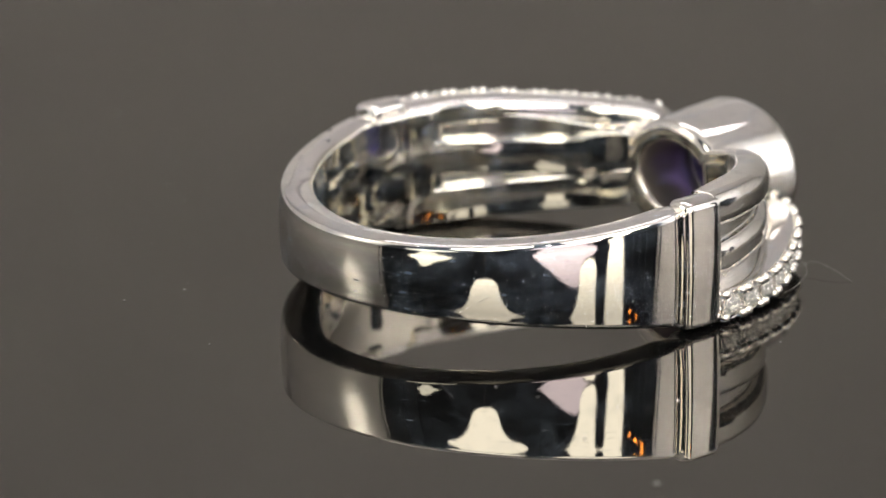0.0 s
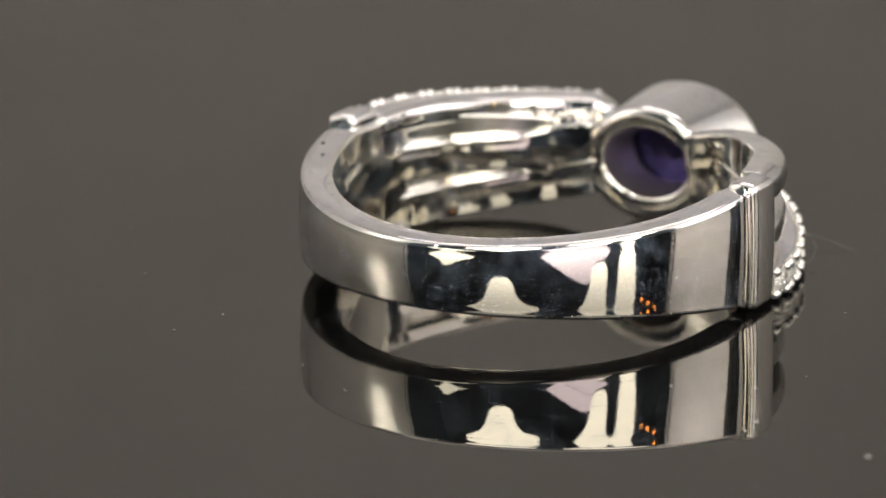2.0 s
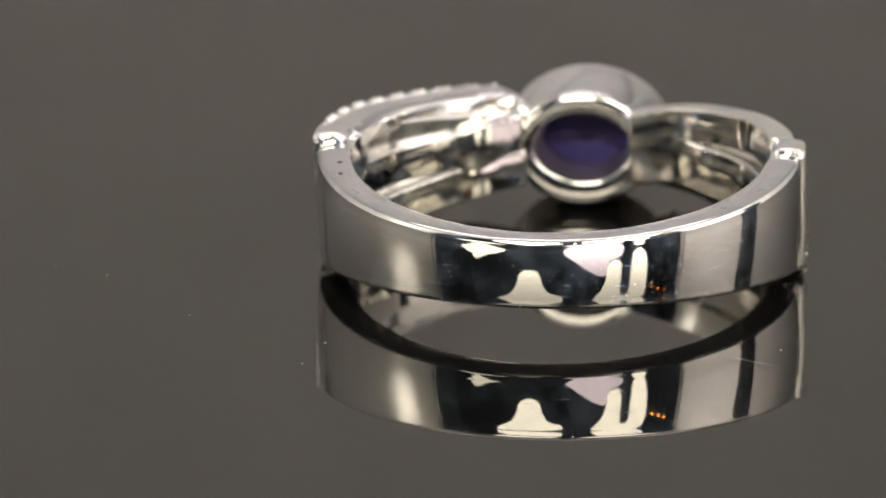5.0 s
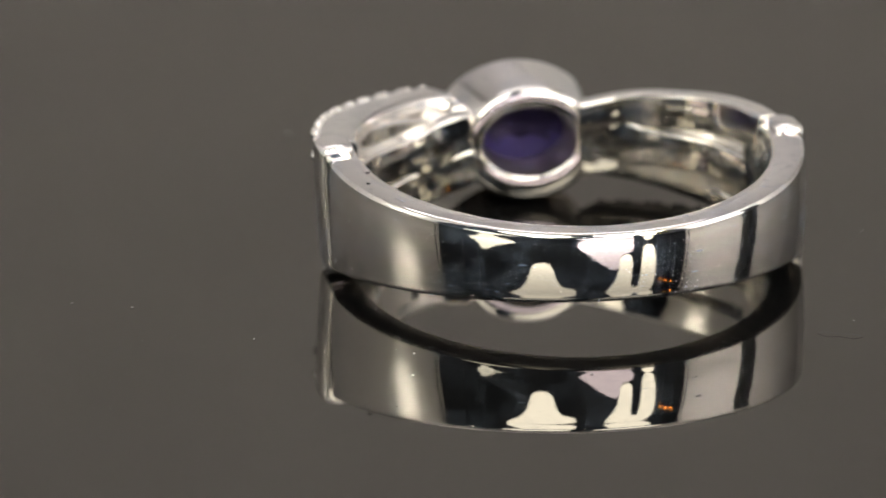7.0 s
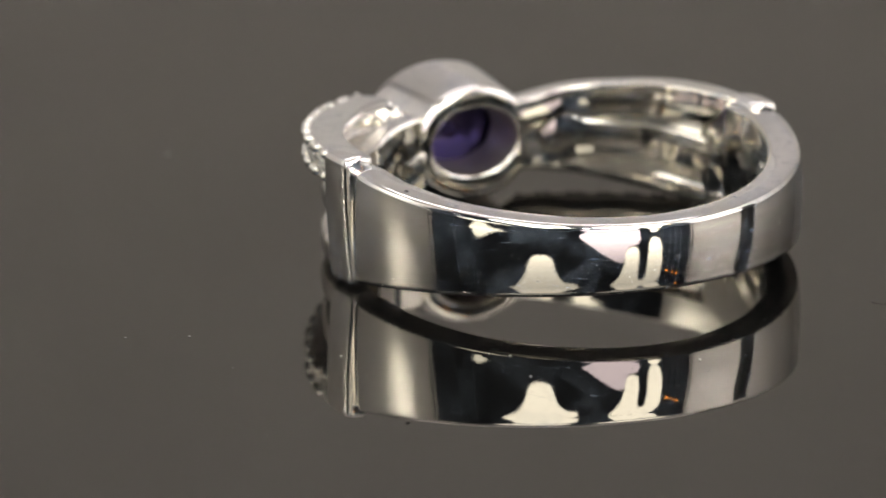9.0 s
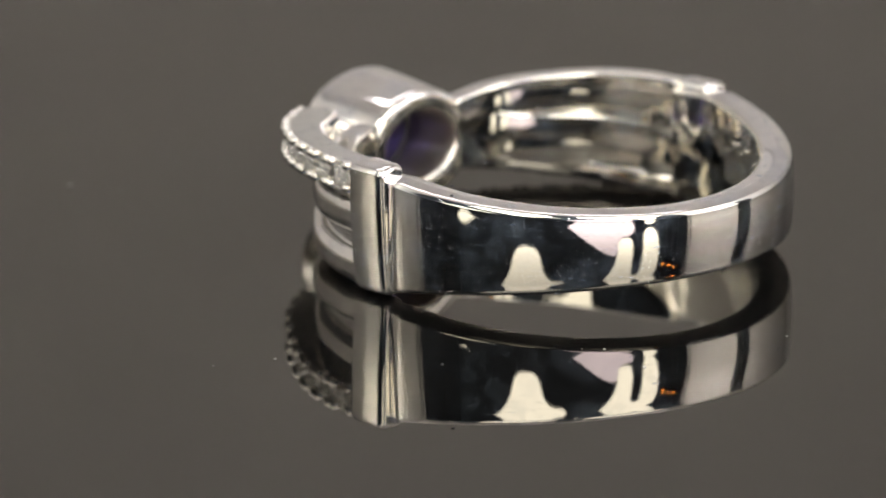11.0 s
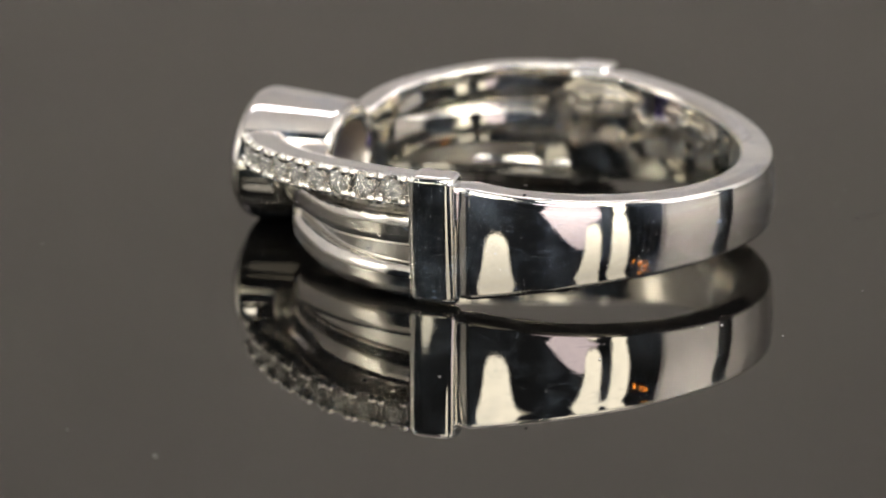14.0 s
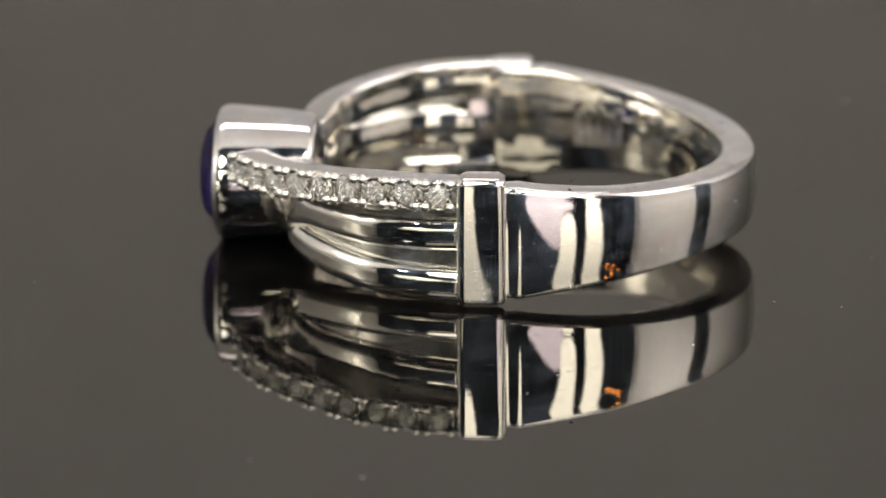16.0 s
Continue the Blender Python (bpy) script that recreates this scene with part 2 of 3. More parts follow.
def tent():
    wall("wall_west", -0.362, -0.360, -0.17, 0.66, -0.02, 0.55, CLOTH, "white translucent cloth side of a light tent", "tent wall")
    wall("wall_east", 0.360, 0.362, -0.19, 0.66, -0.02, 0.55, CLOTH, "white translucent cloth side of a light tent", "tent wall")
    # the roof comes down in a slope behind
    prof = [(-0.12, 0.50), (0.16, 0.50), (0.24, 0.488), (0.30, 0.462), (0.57, 0.286), (0.60, 0.262), (0.61, 0.245)]
    rings = [[(x, y, z) for y, z in prof] + [(x, y + 0.001, z + 0.002) for y, z in prof[::-1]] for x in np.linspace(-0.358, 0.358, 9)]
    tagged(part("ceiling", loft(rings, scale=1.0), CLOTH), "white translucent cloth roof of a light tent", "tent roof", kind="structure")
    rings = [[(x, 0.60, -0.02), (x, 0.60, 0.24), (x, 0.603, 0.24), (x, 0.603, -0.02)] for x in np.linspace(-0.358, 0.358, 9)]
    tagged(part("backdrop", loft(rings, smooth=False, scale=1.0), CLOTH), "plain white cloth back of a light tent", "backdrop", kind="structure")
    for x, y in ((-0.352, -0.176), (0.352, -0.196)):
        bm = bmesh.new()
        bmesh.ops.create_cone(bm, cap_ends=True, segments=16, radius1=0.004, radius2=0.004, depth=0.52)
        ob = part("trim", bm, CLOTH)
        ob.location = (x, y, 0.24)
        tagged(ob, "slim white rod along the edge of the tent", "tent rod", kind="structure")
    tagged(part("table", rounded_box(-1.0, 1.0, -1.0, 1.0, -0.060, -0.020, 0.002), TABLE), "dark laminate table under the light tent", "table", kind="structure")
    for x in (-0.9, 0.9):
        for y in (-0.9, 0.9):
            wall("table_leg", x - 0.03, x + 0.03, y - 0.03, y + 0.03, -0.80, -0.060, TABLE, "square dark leg of the table", "table leg")
    wall("wall_south", -2.0, 2.0, -2.04, -2.0, -0.8, 2.0, ROOM, "dark painted wall of the studio")
    wall("wall_north", -2.0, 2.0, 2.0, 2.04, -0.8, 2.0, ROOM, "dark painted wall of the studio")
    wall("wall_far_east", 2.0, 2.04, -2.0, 2.0, -0.8, 2.0, ROOM, "dark painted wall of the studio")
    wall("wall_far_west", -2.04, -2.0, -2.0, 2.0, -0.8, 2.0, ROOM, "dark painted wall of the studio")
    wall("floor", -2.0, 2.0, -2.0, 2.0, -0.84, -0.80, ROOM, "dark floor of the studio", "floor")
    wall("ceiling_of_room", -2.0, 2.0, -2.0, 2.0, 2.0, 2.04, ROOM, "dark ceiling of the studio", "ceiling")


def toward(az, el, dist):
    """A place seen from the disc at az degrees (to the east from the camera's side) and el degrees up."""
    a, e = radians(az), radians(el)
    return Vector((dist * math.cos(e) * math.sin(a), -dist * math.cos(e) * math.cos(a), dist * math.sin(e)))


def rod(a, c, r):
    """A thin round bar between two points."""
    bm = bmesh.new()
    way = c - a
    bmesh.ops.create_cone(bm, cap_ends=True, segments=12, radius1=r, radius2=r, depth=way.length)
    bmesh.ops.rotate(bm, verts=bm.verts[:], matrix=way.to_track_quat("Z", "Y").to_matrix())
    bmesh.ops.translate(bm, verts=bm.verts[:], vec=(a + c) / 2)
    return bm


def stand(parent, at):
    """A black arm, pole and foot that carry a lamp above the table."""
    base = parent.location
    flat = Vector((at.x, at.y, 0)).normalized() * 0.86
    top = Vector((flat.x, flat.y, at.z))
    part("arm", rod(at - base, top - base, 0.003), BLACK, parent)
    part("stand", rod(Vector((flat.x, flat.y, -0.02)) - base, top + Vector((0, 0, 0.006)) - base, 0.004), BLACK, parent)
    bm = bmesh.new()
    bmesh.ops.create_cone(bm, cap_ends=True, segments=20, radius1=0.025, radius2=0.022, depth=0.008)
    bmesh.ops.translate(bm, verts=bm.verts[:], vec=Vector((flat.x, flat.y, -0.016)) - base)
    part("foot", bm, BLACK, parent)


def glow_panel(corners, dist, mat, label):
    """A flat glowing panel with a black housing; corners as (azimuth, elevation) from the disc."""
    lamp = new("front_panel")
    for _ in range(3):
        corners = [((1 - k) * p[0] + k * q[0], (1 - k) * p[1] + k * q[1]) for p, q in zip(corners, corners[1:] + corners[:1]) for k in (0.22, 0.78)]
    mid = sum((toward(a, e, dist) for a, e in corners), Vector()) / len(corners)
    lamp.location = mid
    back = mid.normalized() * 0.012
    front = [toward(a, e, dist) - mid for a, e in corners]
    part("diffuser", loft([front, [p + back * 0.2 for p in front]], smooth=False, scale=1.0), mat, lamp, "glowing white diffuser")
    part("housing", loft([[p * 1.001 + back * 0.25 for p in front], [p * 0.9 + back * 3 for p in front]], smooth=False, scale=1.0), BLACK, lamp)
    stand(lamp, mid + back * 2)
    return tagged(lamp, label, "studio lamp", "studio lamps before the tent")


def front_panels():
    # added glowing panels, cut to the pale patches that the band mirrors
    cream, pink = "cream glowing panel added before the tent", "pinkish glowing panel added before the tent"
    glow_panel([(-33, 29), (-26, 27), (-22, 23), (-19, 13.5), (-9.5, 13.5), (-7.5, 22.5), (-4, 26.5), (3, 27.5), (3, 31), (-33, 31)], 0.75, CREAM_PATCH, cream)
    glow_panel([(2.5, 2.6), (4, 5.5), (9, 9), (14, 12.8), (19, 16), (23, 17.5), (25, 17), (25.6, 9.5), (32.3, 8.5), (33, 2.6)], 0.74, PINK_PATCH, pink)
    glow_panel([(25.4, 10), (32.3, 9.5), (32.3, 24), (33, 27), (36.2, 27), (37, 24), (37, 5.5), (43, 6), (45, 14), (45.5, 31), (17, 31), (20, 28), (23, 24.5), (25, 19)], 0.755, CREAM_PATCH, cream)
    glow_panel([(-40, 39), (1, 39), (1, 60), (-40, 60)], 0.75, HIGH_LAMP, "white studio lamp glowing high before the tent")
    glow_panel([(15, 39), (60, 39), (60, 60), (15, 60)], 0.75, HIGH_LAMP, "white studio lamp glowing high before the tent")
    glow_panel([(-52, 2.2), (-24, 2.2), (-28, 5.2), (-36, 7), (-40, 9.5), (-43, 9.5), (-44, 7), (-50, 5.2)], 0.75, DIM_PATCH, cream)


def strip_lamp():
    """A long glowing tube lamp that hangs under the roof."""
    lamp = new("strip_lamp")
    lamp.location = (0.0, 0.235, 0.455)
    bm = rounded_box(-0.20, 0.20, -0.028, 0.028, -0.004, 0.004, 0.003)
    part("diffuser", bm, STRIP, lamp, "glowing white diffuser")
    part("housing", rounded_box(-0.205, 0.205, -0.031, 0.031, 0.0045, 0.020, 0.002), BLACK, lamp)
    for x in (-0.15, 0.15):
        part("hanger", rounded_box(x - 0.002, x + 0.002, -0.002, 0.002, 0.018, 0.040, 0), BLACK, lamp)
    tagged(lamp, "long white strip lamp hanging under the tent roof", "strip lamp")


def bulb(at):
    b_ = new("small_bulb")
    b_.location = at
    bm = bmesh.new()
    bmesh.ops.create_uvsphere(bm, u_segments=12, v_segments=8, radius=0.0036)
    part("glass", bm, WARM_BULB, b_, "glowing orange glass")
    bm = bmesh.new()
    bmesh.ops.create_cone(bm, cap_ends=True, segments=12, radius1=0.003, radius2=0.0022, depth=0.012)
    bmesh.ops.translate(bm, verts=bm.verts[:], vec=(0, 0, -0.011))
    part("socket", bm, BLACK, b_)
    stand(b_, Vector(at) - Vector((0, 0, 0.014)))
    return tagged(b_, "small warm orange glowing bulb", "bulb", "row of small bulbs")


def glint_lamp(at):
    """An unseen bright spot on a stand, added to make diamonds and beads glint."""
    ob = new("glint_spot")
    ob.location = at
    bm = bmesh.new()
    bmesh.ops.create_uvsphere(bm, u_segments=16, v_segments=10, radius=0.007)
    part("lens", bm, GLINT_LENS, ob, "bright white glowing lens")
    bm = bmesh.new()
    bmesh.ops.create_cone(bm, cap_ends=True, segments=20, radius1=0.007, radius2=0.012, depth=0.03)
    bmesh.ops.rotate(bm, verts=bm.verts[:], matrix=Vector(at).to_track_quat("Z", "Y").to_matrix())
    bmesh.ops.translate(bm, verts=bm.verts[:], vec=Vector(at).normalized() * 0.019)
    part("housing", bm, BLACK, ob)
    stand(ob, Vector(at) * 1.04)
    return tagged(ob, "unseen bright white spot on a thin stand, added for glints", "spot lamp", "spot lamps before the tent")


def post():
    bm = bmesh.new()
    bmesh.ops.create_cone(bm, cap_ends=True, segments=24, radius1=0.027, radius2=0.030, depth=0.165)
    bmesh.ops.translate(bm, verts=bm.verts[:], vec=(0, 0, 0.0825))
    ob = part("post", bm, BLACK)
    ob.location = (0.312, 0.046, -0.02)
    tagged(ob, "black metal post standing beside the tent cloth", "post")


# ---- the disc ----
def disc():
    d = new("turntable")
    bm = bmesh.new()
    bmesh.ops.create_cone(bm, cap_ends=True, segments=128, radius1=0.1, radius2=0.1, depth=0.012)
    bmesh.ops.translate(bm, verts=bm.verts[:], vec=(0, 0, -0.006))
    rim = [e for e in bm.edges if len(e.link_faces) == 2 and any(len(f.verts) > 4 for f in e.link_faces)]
    bmesh.ops.bevel(bm, geom=rim, offset=0.0006, segments=2, affect="EDGES")
    part("acrylic_plate", bm, MIRROR, d, "glossy black acrylic plate")
    bm = bmesh.new()
    bmesh.ops.create_cone(bm, cap_ends=True, segments=64, radius1=0.06, radius2=0.06, depth=0.008)
    bmesh.ops.translate(bm, verts=bm.verts[:], vec=(0, 0, -0.016))
    part("base", bm, BLACK, d)
    rng = random.Random(4)
    for i in range(70):
        a, r = rng.uniform(0, 6.283), 0.05 * math.sqrt(rng.random())
        s = rng.uniform(0.02, 0.055) * MM
        bm = bmesh.new()
        bmesh.ops.create_icosphere(bm, subdivisions=1, radius=s)
        for v in bm.verts:
            v.co = Vector((v.co.x * rng.uniform(0.7, 1.6), v.co.y, v.co.z * 0.5 + s * 0.5))
        sp = part("dust_speck", bm, DUST, d)
        sp.location = (r * math.cos(a), r * math.sin(a), 0)
    for x, y, s in ((6.5, -30.0, 0.12), (-11.6, -12.0, 0.05), (-13.7, 9.35, 0.06), (-13.0, -4.3, 0.06), (5.2, -20.4, 0.04), (12.45, 18.5, 0.12), (-14.5, 11.9, 0.05), (-17.5, 23.85, 0.09), (-15.5, -5.8, 0.06), (3.8, -24.5, 0.06), (0.3, -17.8, 0.05)):
        bm = bmesh.new()
        bmesh.ops.create_icosphere(bm, subdivisions=1, radius=s * MM)
        for v in bm.verts:
            v.co = Vector((v.co.x * rng.uniform(0.7, 1.5), v.co.y * rng.uniform(0.8, 1.3), v.co.z * 0.5 + s * MM * 0.45))
        sp = part("dust_speck", bm, DUST, d)
        sp.location = (x * MM, y * MM, 0)
    for pts, mat in (([(-1.95, -17.3, 0.02), (-1.9, -17.7, 0.1), (-1.72, -18.3, 0.06), (-1.6, -18.8, 0.1), (-1.4, -19.15, 0.02)], LINT),
                     ([(12.4, -4.6, 0.02), (13.1, -3.6, 0.5), (13.5, -3.3, 0.9), (13.6, -4.2, 0.6), (13.0, -5.1, 0.25), (12.6, -5.0, 0.02)], DUST),
                     ([(12.9, -2.7, 0.02), (13.6, -1.9, 0.3), (14.1, -1.65, 0.4), (14.8, -2.4, 0.3), (15.6, -3.4, 0.02)], DUST)):
        line = spline(pts, 40)
        rings = []
        for i, p in enumerate(line):
            o = outward(line, i)
            rings.append([(p[0] + 0.009 * math.cos(a) * o[0], p[1] + 0.009 * math.cos(a) * o[1], p[2] + 0.009 * math.sin(a)) for a in (0, 1.57, 3.14, 4.71)])
        part("lint_fibre", loft(rings), mat, d)
    return tagged(d, "round glossy black turntable with a few dust specks", "turntable")


# ---- the ring (millimetres) ----
CZ = 2.88                      # height of its middle plane


def half_turn(p):
    """The other side of the ring: half a turn about the line through the stone."""
    return (-p[0], p[1], 2 * CZ - p[2])


def hull(deg):
    """The ring's outer line in plan where its face looks along deg: the place and the outward way. Its shoulders are flatter than its back."""
    f = radians(deg)
    c = math.cos(f + math.pi / 2)
    h = 10.54 + 0.43 * c ** 4
    slope = -4 * 0.43 * c ** 3 * math.sin(f + math.pi / 2)
    n = np.array([math.cos(f), math.sin(f)])
    return h * n + slope * np.array([-n[1], n[0]]), n


def shank(ring):
    rings = []
    a0, a1 = 18.0, -198.0
    N = 226
    for i in range(N + 1):
        deg = a0 + (a1 - a0) * i / N
        p, nrm = hull(deg)
        u = min(1.0, abs(deg + 90) / 86.0)
        h = 2 * (CZ - (0.27 + 1.03 * (1 - u ** 2.2)))
        w = 1.45
        # a groove where the band meets its collars
        end = min(1.0, max(0.0, (abs(deg + 90) - 82.8) / 3.4))
        dip = 0.18 * end * end * (3 - 2 * end)
        h -= dip
        # past the collars only a thin sleeve goes on, behind the rails
        over = abs(deg + 90) - 95.0
        thin = min(1.0, max(0.0, over / 1.5))
        sink = 0.22 * max(0.0, (over - 8.5) / 4.5) ** 2
        w -= 0.95 * thin
        row = []
        for o, v in outline(w, h - 0.14, 0.26, 0.22, 0.085 * (1 - thin), 0.07, 0.20 - 0.06 * thin):
            k = o + w / 2 - 1.535 + sink - dip * (1 - thin) * max(0.0, 2 * o / w)
            row.append((p[0] + nrm[0] * k, p[1] + nrm[1] * k, CZ + v))
        rings.append(row)
    ob = part("shank", loft(rings), WHITE_GOLD, ring, "polished band that narrows towards its back")
    ob.data.materials.append(WAVY_GOLD)
    for f in ob.data.polygons:
        c = f.center / MM
        if math.hypot(c.x / 9.01, c.y / 9.44) < 1.012:
            f.material_index = 1


def hoop(y0, y1, w, h, proud, soft, deep, lift, tip=0.0, swing=0.0):
    """A short stretch of the ring's hoop between two heights along it, with softened ends."""
    rings = []
    ends = [(0.0, 1.0), (0.02, 0.80), (0.076, 0.617), (0.17, 0.44), (0.29, 0.293), (0.44, 0.17), (0.617, 0.076), (0.80, 0.02), (1.0, 0.0)]
    steps = [(y0 + soft * k, deep * q) for k, q in ends] + [((y0 + y1) / 2, 0.0)] + [(y1 - soft * k, deep * q) for k, q in ends[::-1]]
    for y, inset in steps:
        p, nrm = hull(math.degrees(math.asin(y / 10.54)))
        row = []
        for o, v in outline(w - 2 * inset, h - 2 * inset - 0.06, 0.30, 0.26, 0.07, 0.07):
            k = o - w / 2 - 0.06 + proud + (tip * v - swing * (y - 0.38)) * max(0.0, 2 * o / w)
            row.append((p[0] + nrm[0] * k, p[1] + nrm[1] * k, CZ + lift + v))
        rings.append(row)
    return rings


def collars(ring):
    for s, taller, tip, swing in ((1, 0.02, 0, 0), (-1, 0.18, 0.05, -0.06)):
        rings = hoop(-0.66, 1.42, 1.40, 5.56 + taller, 0.15, 0.42, 0.22, taller / 2, tip, swing)
        part("collar", loft([[(s * p[0], p[1], p[2]) for p in r] for r in rings]), WHITE_GOLD, ring, "plain polished rounded collar")


PAVE = [(-9.50, 1.2, 4.98), (-9.40, 2.75, 4.98), (-8.70, 5.0, 4.90), (-7.45, 7.22, 4.68), (-5.5, 9.5, 4.42), (-2.85, 11.2, 4.20)]
MIDDLE = [(-9.62, 1.2, 3.15), (-9.05, 3.2, 3.05), (-8.1, 5.2, 2.95), (-6.3, 7.2, 2.95), (-4.6, 8.38, 2.93), (-2.65, 9.02, 2.90)]
LOWER = [(-9.64, 1.2, 0.89), (-9.10, 3.2, 0.89), (-8.15, 5.2, 0.98), (-6.38, 7.2, 1.22), (-4.66, 8.37, 1.50), (-2.5, 8.98, 2.0)]


def diamond(name, r):
    """A round brilliant, table up."""
    rows = [(0.50, 0.36, 0), (0.76, 0.25, 0.5), (1.0, 0.03, 0), (1.0, -0.03, 0), (0.55, -0.42, 0.5), (0.04, -0.80, 0)]
    secs = [[(r * k * math.cos(2 * math.pi * (i + t) / 8), r * k * math.sin(2 * math.pi * (i + t) / 8), r * z) for i in range(8)] for k, z, t in rows]
    return loft(secs, smooth=False)


def rail_section(k):
    """Taller towards the stone, with a rounded end."""
    tip = max(0.0, (k - 0.93) / 0.07)
    q = math.sqrt(max(0.2, 1 - tip * tip))
    return channel(1.6 * (0.5 + 0.5 * q) - 0.2 * max(0.0, 1 - k / 0.12), (1.15 + 0.25 * k ** 3) * q, 0.50 * (0.3 + 0.7 * q), 0.09 * q)


def pave_rail(ring, turned):
    put = half_turn if turned else (lambda p: p)
    path = [put(p) for p in spline(PAVE, 60)]
    rail = part("pave_rail", sweep(path, rail_section), WHITE_GOLD, ring, "rail set with a row of small white diamonds")
    # even steps along the rail
    dense = [put(p) for p in spline(PAVE, 400)]
    run = [0.0]
    for a, c in zip(dense, dense[1:]):
        run.append(run[-1] + math.dist(a, c))
    step, count = 1.30, 9

    def at(s):
        i = min(range(len(run)), key=lambda j: abs(run[j] - s))
        o = outward(dense, i)
        t = np.array(dense[min(i + 2, 399)]) - np.array(dense[max(i - 2, 0)])
        return np.array(dense[i]), np.array([o[0], o[1], 0.0]), t / np.linalg.norm(t)

    stone_mesh, cup_mesh, bead_mesh = None, None, None
    for k in range(count):
        p, o, t = at(0.95 + step * k)
        up = np.cross(o, t)
        m = Matrix(((t[0], up[0], o[0], 0), (t[1], up[1], o[1], 0), (t[2], up[2], o[2], 0), (0, 0, 0, 1)))
        m.translation = Vector(p + o * 0.84) * MM
        if stone_mesh is None:
            st = part("diamond", diamond("diamond", 0.48), DIAMOND, rail, "small round white brilliant diamond")
            stone_mesh = st.data
            bm = loft([[(q * 0.60 * math.cos(a), q * 0.60 * math.sin(a), z) for a in np.linspace(0, 2 * math.pi, 17)[:-1]] for q, z in ((1.0, -0.05), (1.04, 0.03), (1.12, 0.0), (1.12, -0.06))], loop=True)
            cup = part("seat", bm, WHITE_GOLD, rail)
            cup_mesh = cup.data
        else:
            st = tagged(new("diamond", stone_mesh), "small round white brilliant diamond")
            cup = new("seat", cup_mesh)
            st.parent = cup.parent = rail
        st.matrix_local = m
        cup.matrix_local = m
    for k in range(count + 1):
        for v in (-0.50, 0.50):
            for d in (-0.20, 0.20):
                if (k == 0 and d < 0) or (k == count and d > 0):
                    continue
                p, o, t = at(0.95 + step * (k - 0.5) + d)
                if bead_mesh is None:
                    bm = bmesh.new()
                    bmesh.ops.create_icosphere(bm, subdivisions=2, radius=0.235 * MM)
                    for f in bm.faces:
                        f.smooth = True
                    be = part("bead", bm, BEAD_GOLD, rail)
                    bead_mesh = be.data
                else:
                    be = new("bead", bead_mesh)
                    be.parent = rail
                be.location = Vector(p + o * 0.95 + np.array([0, 0, v])) * MM


def plain_rails(ring, turned):
    put = half_turn if turned else (lambda p: p)
    mids, lows, tops = spline(MIDDLE, 60)[:50], spline(LOWER, 60)[:50], spline(PAVE, 60)[:50]
    spans = [(a[2] - 0.1, c[2] + 0.1) for a, c in zip(tops, lows)]
    path = [put((m[0], m[1], (t + b_) / 2)) for m, (t, b_) in zip(mids, spans)]
    part("backing", sweep(path, lambda k: outline(0.5, spans[round(k * 49)][0] - spans[round(k * 49)][1], 0.08, 0.08)), CAST_GOLD, ring, "matt cast backing between the rails")
    for rail, flare, r_out in ((MIDDLE, 1.4, 0.62), (LOWER, 0.1, 0.62)):
        path = [put(p) for p in spline(rail, 60)]

        def section(k, flare=flare, r_out=r_out):
            g = min(1.0, max(0.0, (k - 0.62) / 0.36))
            h = 1.62 + flare * g * g * (3 - 2 * g)
            return outline(1.5 - 0.2 * max(0.0, 1 - k / 0.15), h, r_out, 0.16, 0.0, 0.0, 0.03)
        part("rail", sweep(path, section), RAIL_GOLD, ring, "plain rounded polished rail")


def oval(y, rx, rz, up=0.0, n=64):
    return [(0.22 + rx * math.cos(2 * math.pi * i / n), y, CZ + up + rz * math.sin(2 * math.pi * i / n)) for i in range(n)]


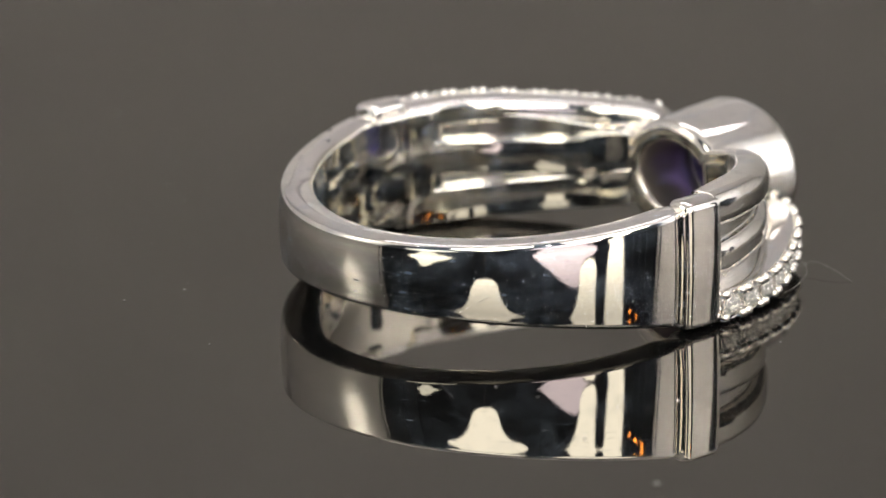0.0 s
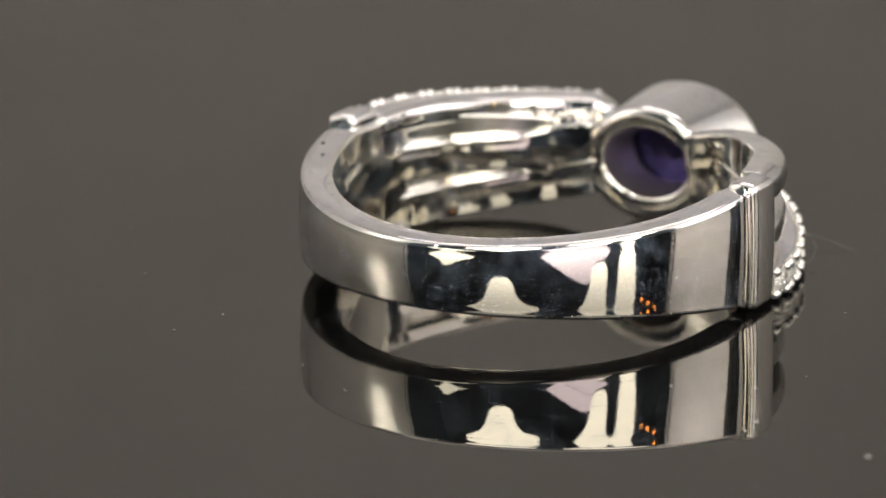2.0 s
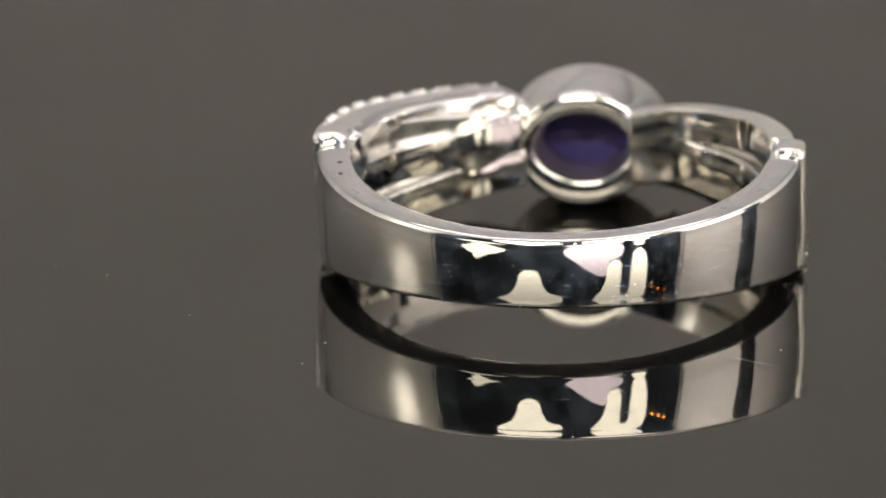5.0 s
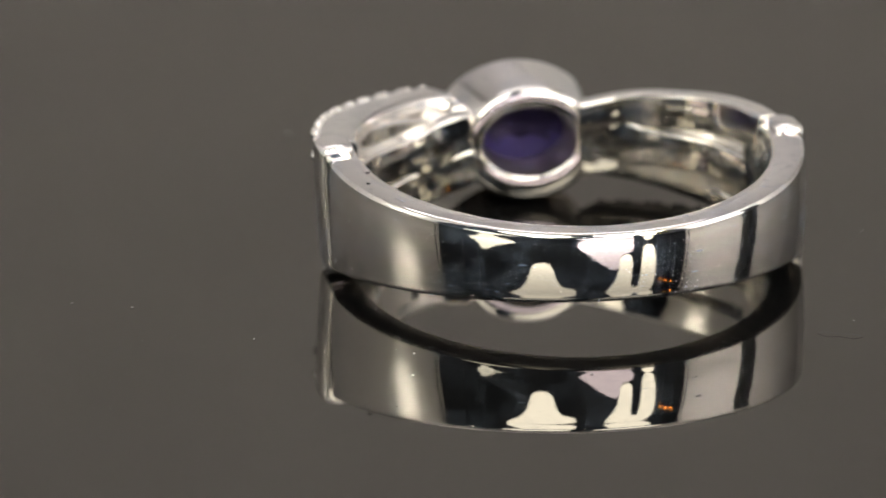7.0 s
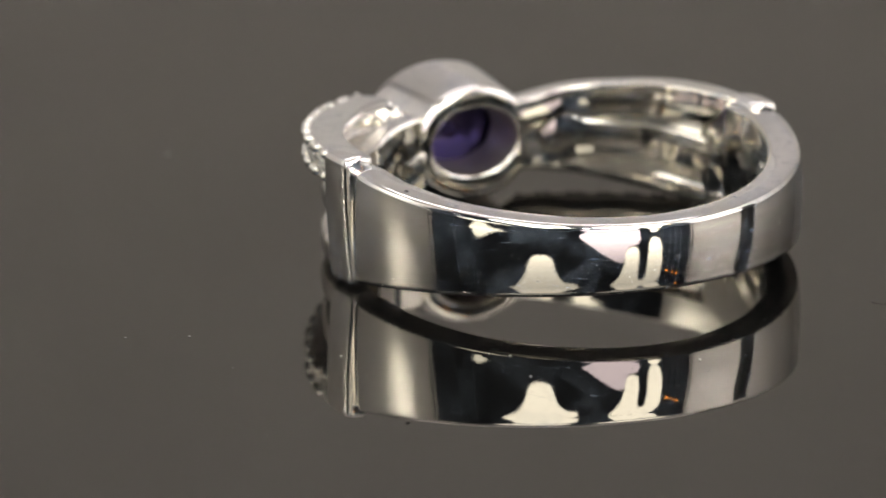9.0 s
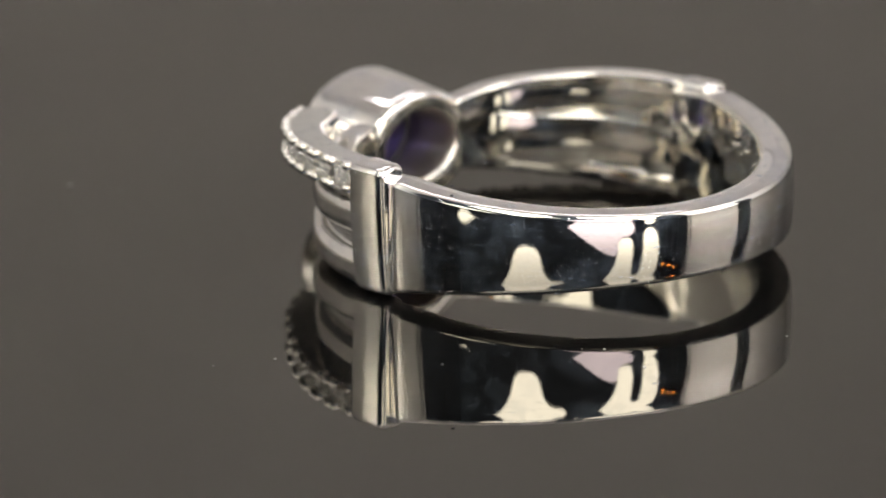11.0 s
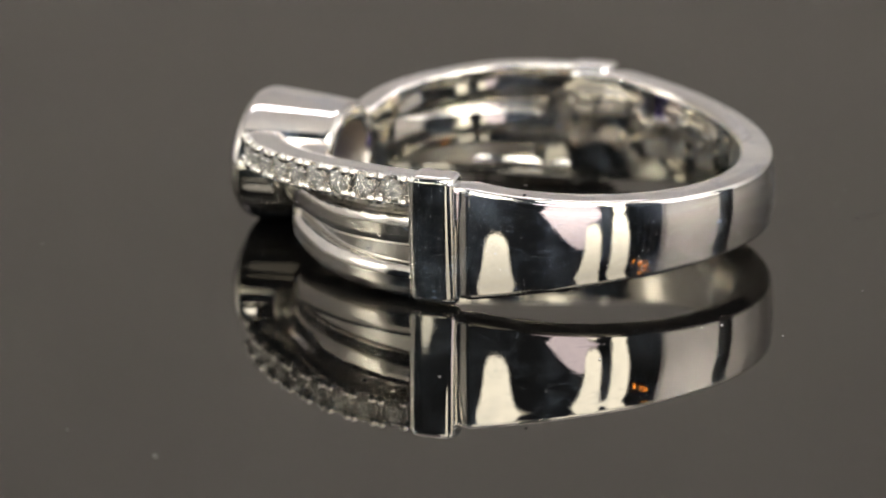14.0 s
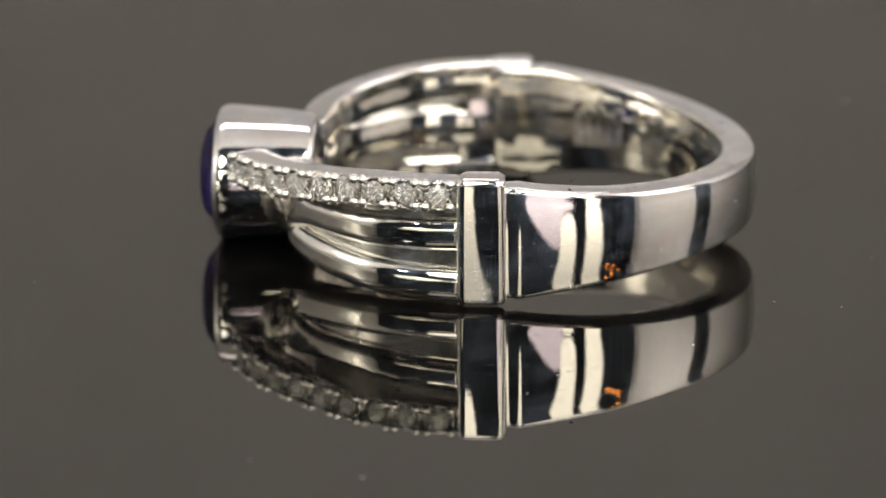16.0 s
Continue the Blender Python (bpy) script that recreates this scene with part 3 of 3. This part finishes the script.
def bezel(ring):
    prof = [(8.32, 2.88, 2.42), (8.40, 2.98, 2.53), (8.55, 3.08, 2.62), (9.4, 3.22, 2.72), (10.7, 3.44, 2.82), (12.05, 3.63, 2.90), (12.34, 3.63, 2.89),
            (12.54, 3.54, 2.83), (12.64, 3.40, 2.74), (12.62, 3.22, 2.62), (12.48, 3.06, 2.52), (12.25, 2.94, 2.42), (11.9, 2.70, 2.22), (11.3, 2.4, 1.9), (10.6, 1.98, 1.42, 0.1), (10.4, 1.96, 1.40, 0.1), (9.2, 2.06, 1.48, 0.1), (8.65, 2.12, 1.54, 0.1), (8.40, 2.17, 1.59, 0.1), (8.33, 2.22, 1.64, 0.1), (8.305, 2.30, 1.72, 0.1), (8.285, 2.50, 1.95, 0.06), (8.285, 2.72, 2.22, 0.02)]
    outer = [tuple(p) for p in spline(prof[2:7], 24)]
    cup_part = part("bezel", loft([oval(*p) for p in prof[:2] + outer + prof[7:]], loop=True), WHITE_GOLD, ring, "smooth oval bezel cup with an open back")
    cup = cup_part.data
    # the cup's inner wall takes the gold with shade painted in
    cup.materials.append(SHADED_SATIN)
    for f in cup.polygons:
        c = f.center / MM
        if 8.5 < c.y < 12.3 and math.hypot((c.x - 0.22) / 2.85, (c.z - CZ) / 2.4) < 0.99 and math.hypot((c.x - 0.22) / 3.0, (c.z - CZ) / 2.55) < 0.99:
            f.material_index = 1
    rows = [(13.35, 0.50, 0), (13.2, 0.72, 0.5), (12.75, 0.93, 0), (12.42, 1.0, 0.5), (12.3, 1.0, 0.5), (11.75, 0.78, 0), (11.2, 0.48, 0.5), (10.8, 0.15, 0)]
    n = 18
    secs = [[(0.22 + 2.95 * k * math.cos(2 * math.pi * (i + t) / n), y, CZ + 2.45 * k * math.sin(2 * math.pi * (i + t) / n)) for i in range(n)] for y, k, t in rows]
    part("gemstone", loft(secs, smooth=False), VIOLET, ring, "oval faceted violet-blue gemstone")


def cast_web(ring, turned):
    """Rough metal left in the crook between the bezel and the rails."""
    rng = random.Random(21)
    bm = bmesh.new()
    bmesh.ops.create_icosphere(bm, subdivisions=3, radius=1.0)
    lumps = [(Vector((rng.gauss(0, 1), rng.gauss(0, 1), rng.gauss(0, 1))).normalized(), rng.uniform(-0.16, 0.16)) for _ in range(26)]
    for v in bm.verts:
        d = v.co.normalized()
        swell = 1 + sum(h * max(0.0, 1 - (d - c).length / 0.55) for c, h in lumps)
        p = (-3.85 + 0.95 * d.x * swell, 9.55 + 0.85 * d.y * swell, 2.95 + 1.25 * d.z * swell)
        v.co = Vector(half_turn(p) if turned else p) * MM
    for f in bm.faces:
        f.smooth = True
    part("cast_web", bm, WEB_GOLD, ring, "rough yellowish cast metal beside the bezel")


def stamps(ring):
    """Worn unreadable punch marks inside the band, as plain bars."""
    rng = random.Random(9)
    for i, deg in enumerate((-18, -21, -24, -27, -30, -38, -41, -44)):
        p, nrm = hull(deg)
        p = p - nrm * 1.70
        h, w = rng.uniform(0.5, 1.0), rng.uniform(0.16, 0.3)
        bm = rounded_box(-0.05, 0.05, -w, w, -h, h, 0.045, 2)
        for v in bm.verts:
            v.co *= MM
        ob = part("stamp", bm, CAST_GOLD, ring)
        ob.matrix_local = Matrix.Translation(Vector((p[0], p[1], CZ + rng.uniform(-0.3, 0.3))) * MM) @ pose(0, 0, 0, 0, 0, deg)


def pit(ring):
    bm = rounded_box(-0.10, 0.10, -0.07, 0.07, -0.03, 0.012, 0.01, 2)
    for v in bm.verts:
        v.co *= MM
    ob = part("pit", bm, BLACK, ring, "tiny dark pit in the polished edge")
    ob.matrix_local = Matrix.Translation(Vector((-9.12, -3.36, CZ + 2.52)) * MM) @ pose(0, 0, 0, 0, 0, 20)


def ring_thing():
    ring = new("ring")
    ring.matrix_world = Matrix.Translation(RING_AT) @ pose(0, 0, 0, 0, 0, RING_TURN)
    shank(ring)
    collars(ring)
    stamps(ring)
    pit(ring)
    bezel(ring)
    for turned in (False, True):
        pave_rail(ring, turned)
        plain_rails(ring, turned)
        cast_web(ring, turned)
    return tagged(ring, "polished white gold ring with violet stone and diamond rails", "ring")


tent()
strip_lamp()
front_panels()
for a, e in ((48.6, 23.3), (51.8, 24.2), (55.0, 25.1)):
    bulb(toward(a, e, 0.7))
# three unseen spots, added only for sparkle on the stones
for a, e in ((-52, 36), (9, 38), (63, 40)):
    glint_lamp(toward(a, e, 0.62))
post()
TURNTABLE = disc()
RING = ring_thing()


def motions():
    times = [0.5 * i for i in range(33)]
    walk(TURNTABLE, [(t, pose(0, 0, 0, 0, 0, TURN_RATE * t)) for t in times])
    walk(RING, [(t, pose(0, 0, 0, 0, 0, TURN_RATE * t) @ Matrix.Translation(RING_AT) @ pose(0, 0, 0, 0, 0, RING_TURN)) for t in times])


motions()
